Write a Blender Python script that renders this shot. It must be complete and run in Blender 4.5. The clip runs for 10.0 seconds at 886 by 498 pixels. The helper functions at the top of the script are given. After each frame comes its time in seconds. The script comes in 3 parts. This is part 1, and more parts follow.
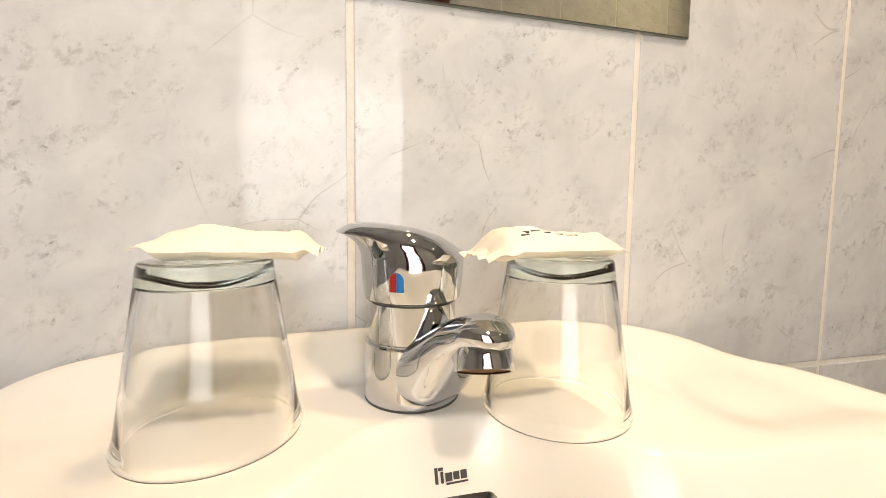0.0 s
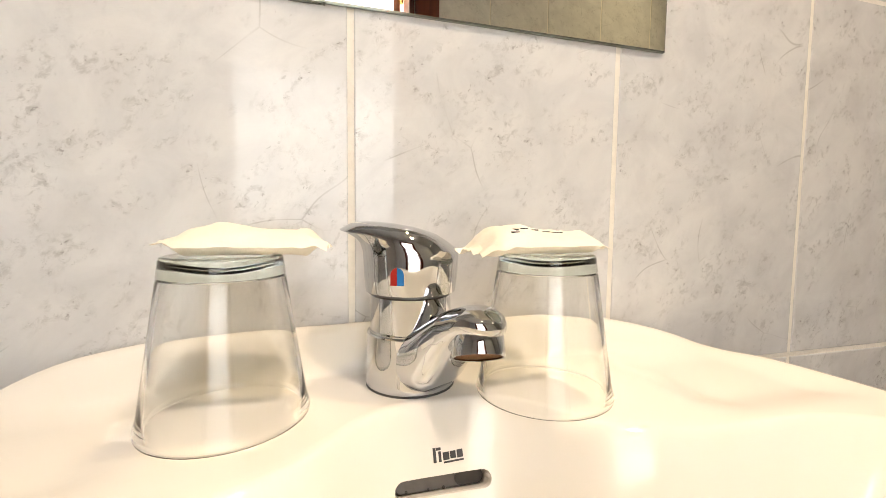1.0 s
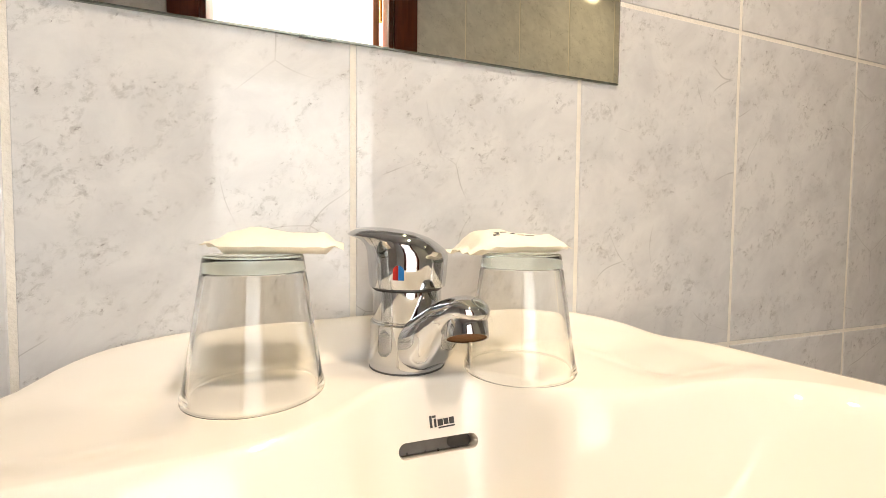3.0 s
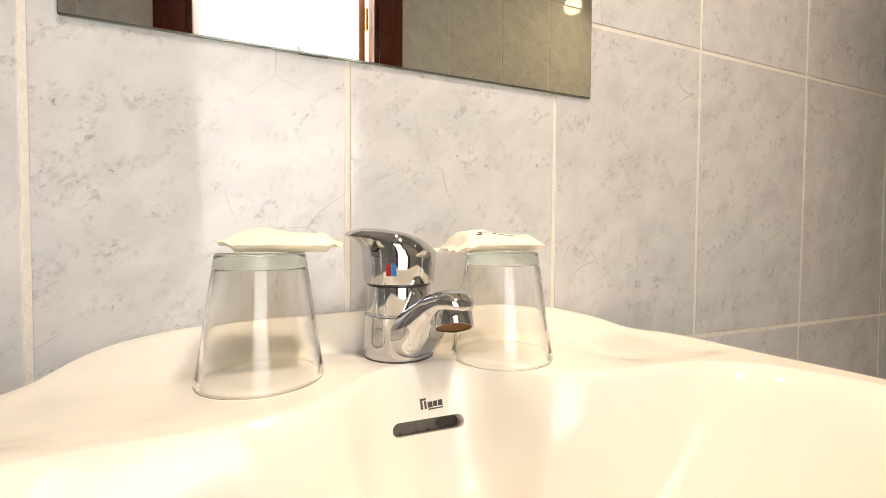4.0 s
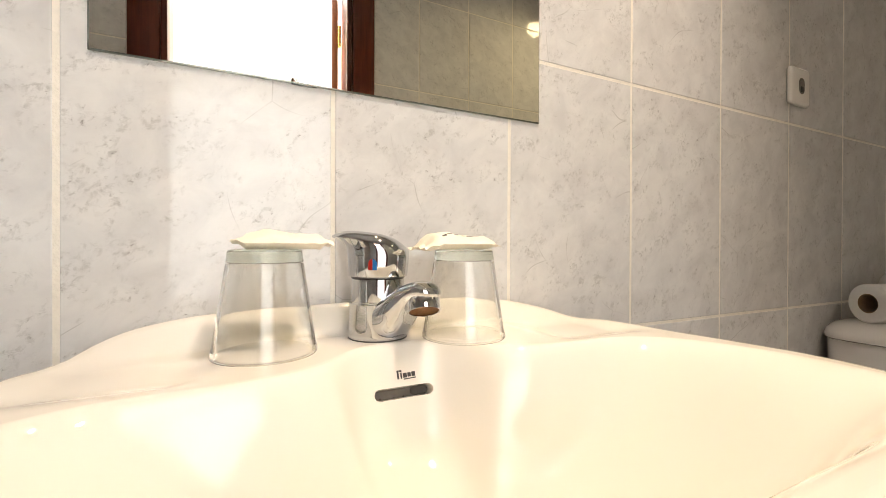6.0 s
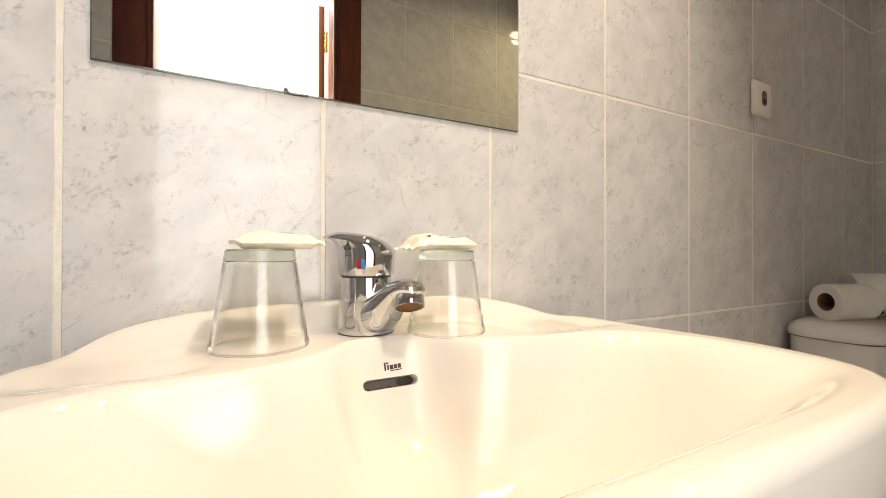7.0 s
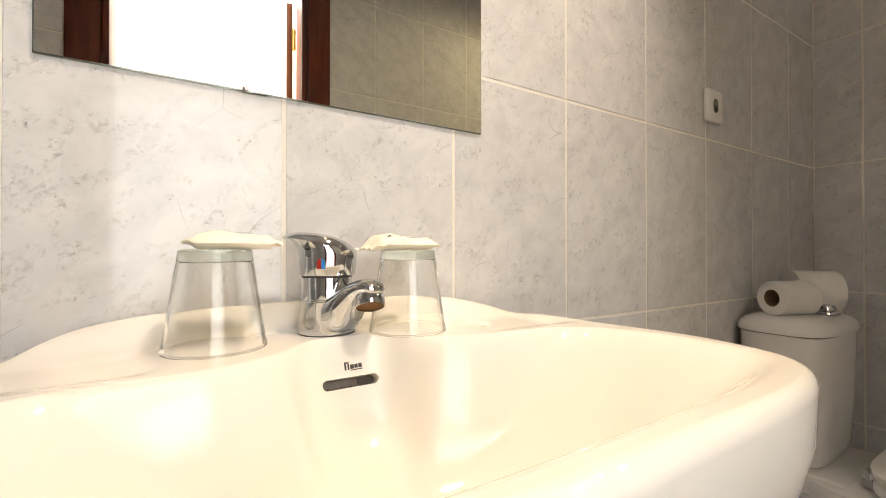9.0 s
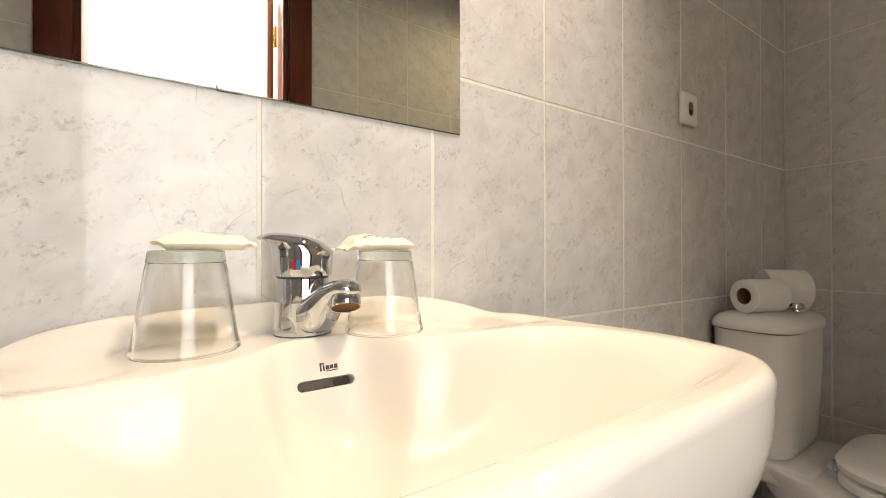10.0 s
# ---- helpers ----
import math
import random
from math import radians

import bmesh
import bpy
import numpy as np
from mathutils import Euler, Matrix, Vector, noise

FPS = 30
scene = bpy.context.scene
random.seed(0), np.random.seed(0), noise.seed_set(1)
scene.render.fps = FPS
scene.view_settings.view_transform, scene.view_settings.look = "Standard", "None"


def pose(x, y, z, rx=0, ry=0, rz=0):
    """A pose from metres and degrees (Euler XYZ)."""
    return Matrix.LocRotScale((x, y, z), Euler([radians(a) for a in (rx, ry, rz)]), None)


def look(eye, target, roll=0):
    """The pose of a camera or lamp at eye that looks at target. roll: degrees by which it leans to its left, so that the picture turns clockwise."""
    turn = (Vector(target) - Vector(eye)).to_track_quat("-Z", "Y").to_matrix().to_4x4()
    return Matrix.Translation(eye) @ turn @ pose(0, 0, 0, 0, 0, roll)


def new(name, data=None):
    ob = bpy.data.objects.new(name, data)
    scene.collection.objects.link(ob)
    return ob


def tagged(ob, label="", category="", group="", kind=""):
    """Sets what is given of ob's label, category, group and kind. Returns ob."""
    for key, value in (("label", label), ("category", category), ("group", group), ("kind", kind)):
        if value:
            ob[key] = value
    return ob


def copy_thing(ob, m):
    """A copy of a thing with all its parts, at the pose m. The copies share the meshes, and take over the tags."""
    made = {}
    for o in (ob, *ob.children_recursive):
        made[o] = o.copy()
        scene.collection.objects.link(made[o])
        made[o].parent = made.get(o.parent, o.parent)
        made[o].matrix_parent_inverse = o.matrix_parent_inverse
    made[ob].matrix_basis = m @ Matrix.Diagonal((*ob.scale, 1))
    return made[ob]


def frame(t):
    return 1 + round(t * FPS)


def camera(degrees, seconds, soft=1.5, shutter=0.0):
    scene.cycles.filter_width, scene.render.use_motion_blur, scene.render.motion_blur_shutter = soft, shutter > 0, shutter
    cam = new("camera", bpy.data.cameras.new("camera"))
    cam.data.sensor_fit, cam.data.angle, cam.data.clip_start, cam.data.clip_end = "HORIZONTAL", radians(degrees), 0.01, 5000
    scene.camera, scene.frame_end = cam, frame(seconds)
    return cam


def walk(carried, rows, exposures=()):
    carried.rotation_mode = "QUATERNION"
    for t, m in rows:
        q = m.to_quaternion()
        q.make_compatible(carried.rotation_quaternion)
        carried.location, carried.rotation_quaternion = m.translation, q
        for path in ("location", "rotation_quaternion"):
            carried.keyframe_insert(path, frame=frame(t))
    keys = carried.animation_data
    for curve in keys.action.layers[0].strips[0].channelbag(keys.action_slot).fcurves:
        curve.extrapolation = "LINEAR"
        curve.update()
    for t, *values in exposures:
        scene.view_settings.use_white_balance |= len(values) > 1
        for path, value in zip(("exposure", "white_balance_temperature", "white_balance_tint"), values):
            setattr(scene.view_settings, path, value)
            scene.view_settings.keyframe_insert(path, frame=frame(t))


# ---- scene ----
# Camera and walk: metres; floor z = 0, tiled basin wall in the plane y = 0, x along it.
cam = camera(95.0, 10.0, soft=0.6)
# seconds, x, y, z, pitch, lean, yaw
ROWS = [
    (0.0, -0.0068, -0.3217, 0.9690, -4.52, -0.65, -13.92),
    (0.5, -0.0108, -0.3309, 0.9670, -4.26, -0.60, -14.72),
    (1.0, -0.0167, -0.3407, 0.9659, -3.94, -0.60, -15.48),
    (1.5, -0.0228, -0.3522, 0.9648, -3.56, -0.65, -16.26),
    (2.0, -0.0298, -0.3637, 0.9637, -3.17, -0.66, -17.08),
    (2.5, -0.0368, -0.3755, 0.9628, -2.79, -0.62, -18.00),
    (4.0, -0.0583, -0.4183, 0.9575, -1.68, -0.33, -21.16),
    (4.5, -0.0636, -0.4373, 0.9546, -1.31, -0.28, -22.30),
    (5.0, -0.0707, -0.4551, 0.9530, -0.92, -0.21, -23.37),
    (5.5, -0.0789, -0.4722, 0.9508, -0.58, -0.18, -24.39),
    (7.0, -0.0999, -0.5187, 0.9440, 0.30, -0.17, -27.36),
    (7.5, -0.0992, -0.5259, 0.9435, 0.46, -0.11, -28.34),
    (8.0, -0.0957, -0.5285, 0.9427, 0.49, -0.04, -29.25),
    (8.5, -0.0921, -0.5300, 0.9426, 0.47, 0.01, -30.12),
    (9.0, -0.0896, -0.5324, 0.9428, 0.43, 0.04, -30.98),
    (9.5, -0.0866, -0.5359, 0.9435, 0.37, 0.06, -31.94),
    (10.0, -0.0819, -0.5402, 0.9442, 0.31, 0.08, -33.00),
]
walk(cam, [(t, pose(x, y, z, 90 + pitch, lean, yaw)) for t, x, y, z, pitch, lean, yaw in ROWS])

# ---- light ----
DECK = 0.85                                  # height of the basin's deck
world = bpy.data.worlds.new("world")
scene.world = world
world.use_nodes = True
sky = world.node_tree.nodes.new("ShaderNodeTexSky")
sky.sky_type, sky.sun_disc = "NISHITA", False
sky.sun_elevation, sky.sun_rotation = radians(35), radians(200)
world.node_tree.links.new(sky.outputs[0], world.node_tree.nodes["Background"].inputs[0])
world.node_tree.nodes["Background"].inputs[1].default_value = 0.1


def lamp(name, kind, m, power, colour, **more):
    data = bpy.data.lights.new(name, kind)
    data.energy, data.color = power, colour
    for key, value in more.items():
        if key == "size":
            data.shape, data.size, data.size_y = "RECTANGLE", value[0], value[1]
        elif key == "radius":
            data.shadow_soft_size = value
        elif key == "cone":
            data.spot_size, data.spot_blend = radians(value[0]), value[1]
    ob = new(name, data)
    ob.matrix_world = m
    return ob


# halogen downlights in the bathroom's ceiling, unseen area lamps for light beyond the door
lamp("downlight_lamp", "SPOT", look((0.30, -0.06, 2.37), (0.27, -0.30, 0.85)), 42, (1.0, 0.74, 0.40), radius=0.035, cone=(52, 1.0))
lamp("second_downlight_lamp", "SPOT", look((0.40, -0.72, 2.37), (0.20, 0.0, 1.26)), 70, (1.0, 0.79, 0.59), radius=0.05, cone=(74, 1.0))
# added spot without a known source: warms the wall that the mirror reflects
lamp("south_wall_fill_lamp", "SPOT", look((1.58, -0.75, 2.37), (0.56, -1.20, 1.15)), 36, (1.0, 0.80, 0.46), radius=0.05, cone=(74, 1.0))
lamp("bedroom_light", "AREA", look((0.0, -1.42, 2.5), (0.0, -4.6, 0.9)), 540, (0.88, 0.94, 1.0), size=(2.6, 0.3))
# small added lamp near the floor, not a window: brightens the basin wall
lamp("bedroom_fill_light", "AREA", look((0.86, -3.5, 0.30), (-0.12, -0.05, 1.0)), 14, (0.90, 0.95, 1.0), size=(0.13, 0.16))


# ---- materials ----
def nodes_of(name):
    mat = bpy.data.materials.new(name)
    mat.use_nodes = True
    return mat, mat.node_tree.nodes, mat.node_tree.links, mat.node_tree.nodes["Principled BSDF"]


def mixed(n, l, fac, a, b):
    mix = n.new("ShaderNodeMix")
    mix.data_type = "RGBA"
    for slot, value in ((0, fac), (6, a), (7, b)):
        if hasattr(value, "is_linked"):
            l.new(value, mix.inputs[slot])
        else:
            mix.inputs[slot].default_value = value if slot == 0 else (*value, 1)
    return mix.outputs[2]


def ramp(n, l, source, low, high):
    r = n.new("ShaderNodeMapRange")
    r.inputs[1].default_value, r.inputs[2].default_value = low, high
    r.clamp = True
    l.new(source, r.inputs[0])
    return r.outputs[0]


def noise_of(n, l, where, scale, detail=4.0, rough=0.55, warp=0.0):
    t = n.new("ShaderNodeTexNoise")
    t.inputs["Scale"].default_value, t.inputs["Detail"].default_value = scale, detail
    t.inputs["Roughness"].default_value, t.inputs["Distortion"].default_value = rough, warp
    l.new(where, t.inputs["Vector"])
    return t.outputs["Fac"]


def bumped(n, l, b, height, strength, distance):
    k = n.new("ShaderNodeBump")
    k.inputs["Strength"].default_value, k.inputs["Distance"].default_value = strength, distance
    l.new(height, k.inputs["Height"])
    l.new(k.outputs[0], b.inputs["Normal"])


def simple(name, colour, rough, metal=0.0, vary=0.05, scale=30.0, bump=0.0, coat=0.0):
    """A plain material with faint variation of tone, gloss and relief."""
    mat, n, l, b = nodes_of(name)
    where = n.new("ShaderNodeTexCoord").outputs["Object"]
    f = noise_of(n, l, where, scale)
    b.inputs["Metallic"].default_value = metal
    b.inputs["Coat Weight"].default_value = coat
    l.new(mixed(n, l, f, tuple(c * (1 - vary) for c in colour), tuple(min(1, c * (1 + vary)) for c in colour)), b.inputs["Base Color"])
    r = n.new("ShaderNodeMapRange")
    r.inputs[3].default_value, r.inputs[4].default_value = rough * 0.75, rough * 1.25
    l.new(noise_of(n, l, where, scale * 0.3), r.inputs[0])
    l.new(r.outputs[0], b.inputs["Roughness"])
    if bump:
        bumped(n, l, b, noise_of(n, l, where, scale * 4), bump, 0.002)
    return mat


def marble_material():
    """Glazed tile printed as pale grey marble: soft clouds, drifting grainy smudges, a few hair veins; each tile has its own piece."""
    mat, n, l, b = nodes_of("marble_tile_glaze")
    coord = n.new("ShaderNodeTexCoord")
    info = n.new("ShaderNodeObjectInfo")
    comb = n.new("ShaderNodeCombineXYZ")
    for k in range(3):
        l.new(info.outputs["Random"], comb.inputs[k])
    shift = n.new("ShaderNodeVectorMath")
    shift.operation, shift.inputs["Scale"].default_value = "SCALE", 37.0
    l.new(comb.outputs[0], shift.inputs[0])
    add = n.new("ShaderNodeVectorMath")
    l.new(coord.outputs["Object"], add.inputs[0])
    l.new(shift.outputs[0], add.inputs[1])
    turned = n.new("ShaderNodeMapping")
    turned.inputs["Rotation"].default_value = (0, radians(40), 0)
    l.new(add.outputs[0], turned.inputs[0])
    lean = n.new("ShaderNodeMapping")
    lean.inputs["Scale"].default_value = (0.85, 1, 1.15)
    l.new(turned.outputs[0], lean.inputs[0])
    p, q = add.outputs[0], lean.outputs[0]

    def times(a, c):
        k = n.new("ShaderNodeMath")
        k.operation = "MULTIPLY"
        for slot, value in ((0, a), (1, c)):
            if hasattr(value, "is_linked"):
                l.new(value, k.inputs[slot])
            else:
                k.inputs[slot].default_value = value
        return k.outputs[0]

    clouds = ramp(n, l, noise_of(n, l, q, 19, 6, 0.62, 0.5), 0.36, 0.68)
    base = mixed(n, l, clouds, (0.74, 0.74, 0.742), (0.62, 0.62, 0.63))
    patch = ramp(n, l, noise_of(n, l, q, 30, 3, 0.6, 0.6), 0.47, 0.63)
    grain = ramp(n, l, noise_of(n, l, q, 120, 7, 0.75, 0.5), 0.49, 0.63)
    base = mixed(n, l, times(times(patch, grain), 0.62), base, (0.38, 0.375, 0.375))
    fleck = ramp(n, l, noise_of(n, l, q, 240, 3, 0.6, 0.4), 0.63, 0.71)
    base = mixed(n, l, times(times(fleck, patch), 0.7), base, (0.24, 0.235, 0.23))
    warp = n.new("ShaderNodeTexNoise")
    warp.inputs["Scale"].default_value = 6.0
    l.new(p, warp.inputs["Vector"])
    mixv = n.new("ShaderNodeVectorMath")
    mixv.operation = "MULTIPLY_ADD"
    mixv.inputs[1].default_value = (0.07, 0.07, 0.07)
    l.new(warp.outputs["Color"], mixv.inputs[0])
    l.new(p, mixv.inputs[2])
    cells = n.new("ShaderNodeTexVoronoi")
    cells.feature, cells.inputs["Scale"].default_value = "DISTANCE_TO_EDGE", 9.0
    l.new(mixv.outputs[0], cells.inputs["Vector"])
    hair = ramp(n, l, cells.outputs["Distance"], 0.007, 0.001)
    gate = ramp(n, l, noise_of(n, l, p, 12, 2), 0.55, 0.63)
    base = mixed(n, l, times(times(hair, gate), 0.4), base, (0.26, 0.25, 0.245))
    l.new(base, b.inputs["Base Color"])
    r = n.new("ShaderNodeMapRange")
    r.inputs[3].default_value, r.inputs[4].default_value = 0.03, 0.07
    l.new(noise_of(n, l, p, 14), r.inputs[0])
    l.new(r.outputs[0], b.inputs["Roughness"])
    bumped(n, l, b, noise_of(n, l, p, 5, 2), 0.03, 0.002)
    return mat


def clear_glass(name, tint):
    mat, n, l, b = nodes_of(name)
    b.inputs["Transmission Weight"].default_value, b.inputs["IOR"].default_value = 1.0, 1.47
    b.inputs["Roughness"].default_value = 0.0
    b.inputs["Base Color"].default_value = (*tint, 1)
    return mat


def wood_material(name, dark, light, scale=(40, 40, 3)):
    mat, n, l, b = nodes_of(name)
    coord = n.new("ShaderNodeTexCoord")
    grid = n.new("ShaderNodeMapping")
    grid.inputs["Scale"].default_value = scale
    l.new(coord.outputs["Object"], grid.inputs[0])
    f = ramp(n, l, noise_of(n, l, grid.outputs[0], 1.4, 6, 0.6, 0.8), 0.3, 0.7)
    l.new(mixed(n, l, f, dark, light), b.inputs["Base Color"])
    b.inputs["Roughness"].default_value = 0.28
    bumped(n, l, b, f, 0.1, 0.001)
    return mat


MARBLE = marble_material()
GROUT = simple("cream_grout", (0.83, 0.80, 0.74), 0.8, vary=0.12, scale=90, bump=0.4)
PORCELAIN = simple("white_porcelain", (0.86, 0.835, 0.79), 0.035, vary=0.012, scale=6, coat=0.15)
TOILET_WHITE = simple("toilet_porcelain", (0.80, 0.79, 0.77), 0.09, vary=0.02, scale=6, coat=0.3)
CHROME = simple("polished_chrome", (0.60, 0.615, 0.64), 0.03, metal=1.0, vary=0.02, scale=60)
# chrome blackened: the shade in the tap's gaps is put into the colour
DARK_CHROME = simple("shadowed_chrome_joint", (0.10, 0.10, 0.10), 0.4, metal=0.6)
AERATOR = simple("limescaled_aerator", (0.22, 0.10, 0.035), 0.55, metal=0.4, vary=0.5, scale=900, bump=0.6)
GLASS = clear_glass("clear_glass", (0.985, 0.992, 0.985))
BASE_GLASS = clear_glass("thick_greenish_glass", (0.82, 0.89, 0.83))
WRAPPER = simple("waxed_paper_wrapper", (0.88, 0.835, 0.73), 0.45, vary=0.05, scale=160, bump=0.15)
INK = simple("dark_grey_ink", (0.05, 0.05, 0.055), 0.5, vary=0.3, scale=200)
RED = simple("red_enamel", (0.36, 0.02, 0.015), 0.25)
BLUE = simple("blue_enamel", (0.02, 0.16, 0.45), 0.25)
SLOT_GREY = simple("dark_grey_slot_glaze", (0.13, 0.115, 0.10), 0.35, vary=0.3, scale=150)
DARK_HOLE = simple("overflow_channel", (0.04, 0.033, 0.027), 0.5, vary=0.5, scale=120)
MIRROR = simple("mirror_silver", (0.88, 0.87, 0.79), 0.004, metal=1.0, vary=0.0)
MIRROR_EDGE = simple("mirror_edge", (0.30, 0.33, 0.31), 0.15, metal=0.7)
WHITE_PLASTIC = simple("white_plastic", (0.90, 0.89, 0.87), 0.3, vary=0.03)
DARK_PLASTIC = simple("dark_plastic", (0.03, 0.03, 0.03), 0.5)
PAPER = simple("toilet_paper", (0.80, 0.79, 0.76), 0.9, vary=0.05, scale=120, bump=0.4)
CARD = simple("brown_cardboard", (0.22, 0.15, 0.09), 0.85, vary=0.2, scale=200, bump=0.3)
MAHOGANY = wood_material("varnished_mahogany", (0.055, 0.010, 0.005), (0.15, 0.030, 0.012))
DOOR_WOOD = wood_material("orange_brown_door_edge", (0.13, 0.035, 0.010), (0.24, 0.075, 0.022))
BRASS = simple("polished_brass", (0.78, 0.50, 0.14), 0.2, metal=1.0)
FLOOR_TILE = simple("brown_floor_tile", (0.115, 0.075, 0.050), 0.3, vary=0.25, scale=22, bump=0.1)
PLASTER = simple("white_plaster", (0.80, 0.79, 0.77), 0.85, vary=0.03, scale=40, bump=0.2)
ROOM_WALL = simple("bedroom_white_paint", (0.88, 0.87, 0.85), 0.85, vary=0.02, scale=20, bump=0.1)
DIMMING_WALL = simple("bedroom_dimming_brown", (0.30, 0.23, 0.17), 0.85, vary=0.05, scale=20, bump=0.1)
ROOM_FLOOR = wood_material("bedroom_pale_floor", (0.45, 0.36, 0.26), (0.58, 0.48, 0.36), (3, 40, 40))


# ---- mesh helpers: shapes are given in decimetres ----
def finish(bm, material, smooth):
    me = bpy.data.meshes.new("mesh")
    bmesh.ops.recalc_face_normals(bm, faces=bm.faces)
    bm.transform(Matrix.Scale(0.1, 4))
    bm.to_mesh(me)
    bm.free()
    for m in material if isinstance(material, (list, tuple)) else [material]:
        me.materials.append(m)
    if smooth:
        for f in me.polygons:
            f.use_smooth = True
        me.set_sharp_from_angle(angle=radians(smooth))
    return me


def part(name, bm, material, parent, label="", smooth=40, m=None):
    """One mesh object under a thing or under a part."""
    ob = new(name, finish(bm, material, smooth))
    ob.parent = parent
    if m is not None:
        ob.matrix_basis = m
    return tagged(ob, label=label)


def thing(name, x, y, z, label, category, group="", turn=0.0, kind=""):
    """An empty at the base of a thing; place in decimetres, z over the basin's deck."""
    ob = new(name)
    ob.empty_display_size = 0.02
    ob.matrix_basis = pose(x / 10, y / 10, z / 10 + DECK, 0, 0, turn)
    return tagged(ob, label, category, group, kind)


def box(bm, x0, x1, y0, y1, z0, z1, bevel=0.0, segments=2):
    made = bmesh.ops.create_cube(bm, size=1)["verts"]
    for v in made:
        v.co = Vector(((x0 + x1) / 2 + v.co.x * (x1 - x0), (y0 + y1) / 2 + v.co.y * (y1 - y0), (z0 + z1) / 2 + v.co.z * (z1 - z0)))
    if bevel:
        edges = list({e for v in made for e in v.link_edges})
        bmesh.ops.bevel(bm, geom=edges, offset=bevel, segments=segments, profile=0.5, affect="EDGES")
    return bm


def slab(*size, bevel=0.0, segments=2):
    return box(bmesh.new(), *size, bevel=bevel, segments=segments)


def rings(bm, loops, close_first=False, close_last=False, wrap=False):
    """A skin over closed loops of points of the same count."""
    rows = [[bm.verts.new(p) for p in loop] for loop in loops]
    pairs = list(zip(rows, rows[1:])) + ([(rows[-1], rows[0])] if wrap else [])
    for a, b in pairs:
        for k in range(len(a)):
            bm.faces.new((a[k], a[(k + 1) % len(a)], b[(k + 1) % len(a)], b[k]))
    if close_first:
        bm.faces.new(rows[0])
    if close_last:
        bm.faces.new(rows[-1])
    return bm


def lathe(profile, count=48, closed=False, caps=(False, False)):
    loops = [[(r * math.cos(a), r * math.sin(a), z) for a in (2 * math.pi * k / count for k in range(count))] for r, z in profile]
    return rings(bmesh.new(), loops, caps[0], caps[1], closed)


def ellipse(cx, cy, cz, ax, rx, up, rz, count=24, power=2.0):
    """A closed loop round a centre, spanned by two directions; power over 2 makes it boxier."""
    out = []
    for k in range(count):
        c, s = math.cos(2 * math.pi * k / count), math.sin(2 * math.pi * k / count)
        c, s = math.copysign(abs(c) ** (2 / power), c), math.copysign(abs(s) ** (2 / power), s)
        out.append(Vector((cx, cy, cz)) + Vector(ax) * (c * rx) + Vector(up) * (s * rz))
    return out


def smooth_step(x, a, b):
    t = min(1.0, max(0.0, (x - a) / (b - a)))
    return t * t * (3 - 2 * t)


def spline(points, count, closed=True):
    """Evenly spread points on a Catmull-Rom curve."""
    pts, n, fine = [Vector(p) for p in points], len(points), []
    for i in range(n if closed else n - 1):
        p0, p1, p2, p3 = (pts[(i + k) % n] if closed else pts[min(n - 1, max(0, i + k))] for k in (-1, 0, 1, 2))
        for j in range(24):
            t = j / 24
            fine.append(0.5 * ((2 * p1) + (p2 - p0) * t + (2 * p0 - 5 * p1 + 4 * p2 - p3) * t * t + (3 * p1 - p0 - 3 * p2 + p3) * t ** 3))
    if closed:
        fine.append(fine[0])
    else:
        fine.append(pts[-1])
    lengths = [0.0]
    for a, b in zip(fine, fine[1:]):
        lengths.append(lengths[-1] + (b - a).length)
    out, k = [], 0
    for i in range(count):
        want = lengths[-1] * i / (count if closed else count - 1)
        while k < len(fine) - 2 and lengths[k + 1] < want:
            k += 1
        span = lengths[k + 1] - lengths[k]
        out.append(fine[k].lerp(fine[k + 1], (want - lengths[k]) / span if span else 0))
    return out


# ---- the room: walls, floor, ceiling, door frame ----
X0, X1, Y1, FLOOR, TOP = -11.0, 17.0, -12.0, -8.5, 15.5
DOOR = (-3.65, 2.86, 12.0)                   # jambs and head of the doorway
ROW, FIRST = 4.13, -0.36                     # tile course height and one course line


def setting(name, bm, material, label, category, smooth=0):
    ob = new(name, finish(bm, material, smooth))
    ob.matrix_basis = pose(0, 0, DECK)
    return tagged(ob, label, category, kind="structure")


wall_north = setting("wall_north", slab(X0, X1, 0.010, 1.0, FLOOR, TOP), GROUT, "bathroom wall with pale grey marbled tiles and cream grout", "wall")
wall_east = setting("wall_east", slab(X1 + 0.015, X1 + 1.0, Y1 - 1, 1.0, FLOOR, TOP), GROUT, "bathroom end wall with pale grey marbled tiles", "wall")
wall_west = setting("wall_west", slab(X0 - 1.0, X0 - 0.015, Y1 - 1, 1.0, FLOOR, TOP), GROUT, "bathroom side wall with pale grey marbled tiles", "wall")
south = bmesh.new()
box(south, X0, DOOR[0], Y1 - 1.0, Y1 - 0.015, FLOOR, TOP)
box(south, DOOR[1], X1, Y1 - 1.0, Y1 - 0.015, FLOOR, TOP)
box(south, DOOR[0], DOOR[1], Y1 - 1.0, Y1 - 0.015, DOOR[2], TOP)
wall_south = setting("wall_south", south, GROUT, "tiled bathroom wall with an open doorway to a bright room", "wall")
setting("floor", slab(X0 - 1, X1 + 1, Y1 - 1, 1.0, FLOOR - 1, FLOOR), FLOOR_TILE, "dark brown tiled bathroom floor", "floor")
setting("ceiling", slab(X0 - 1, X1 + 1, Y1 - 1, 1.0, TOP, TOP + 1), PLASTER, "plain white plaster bathroom ceiling", "ceiling")

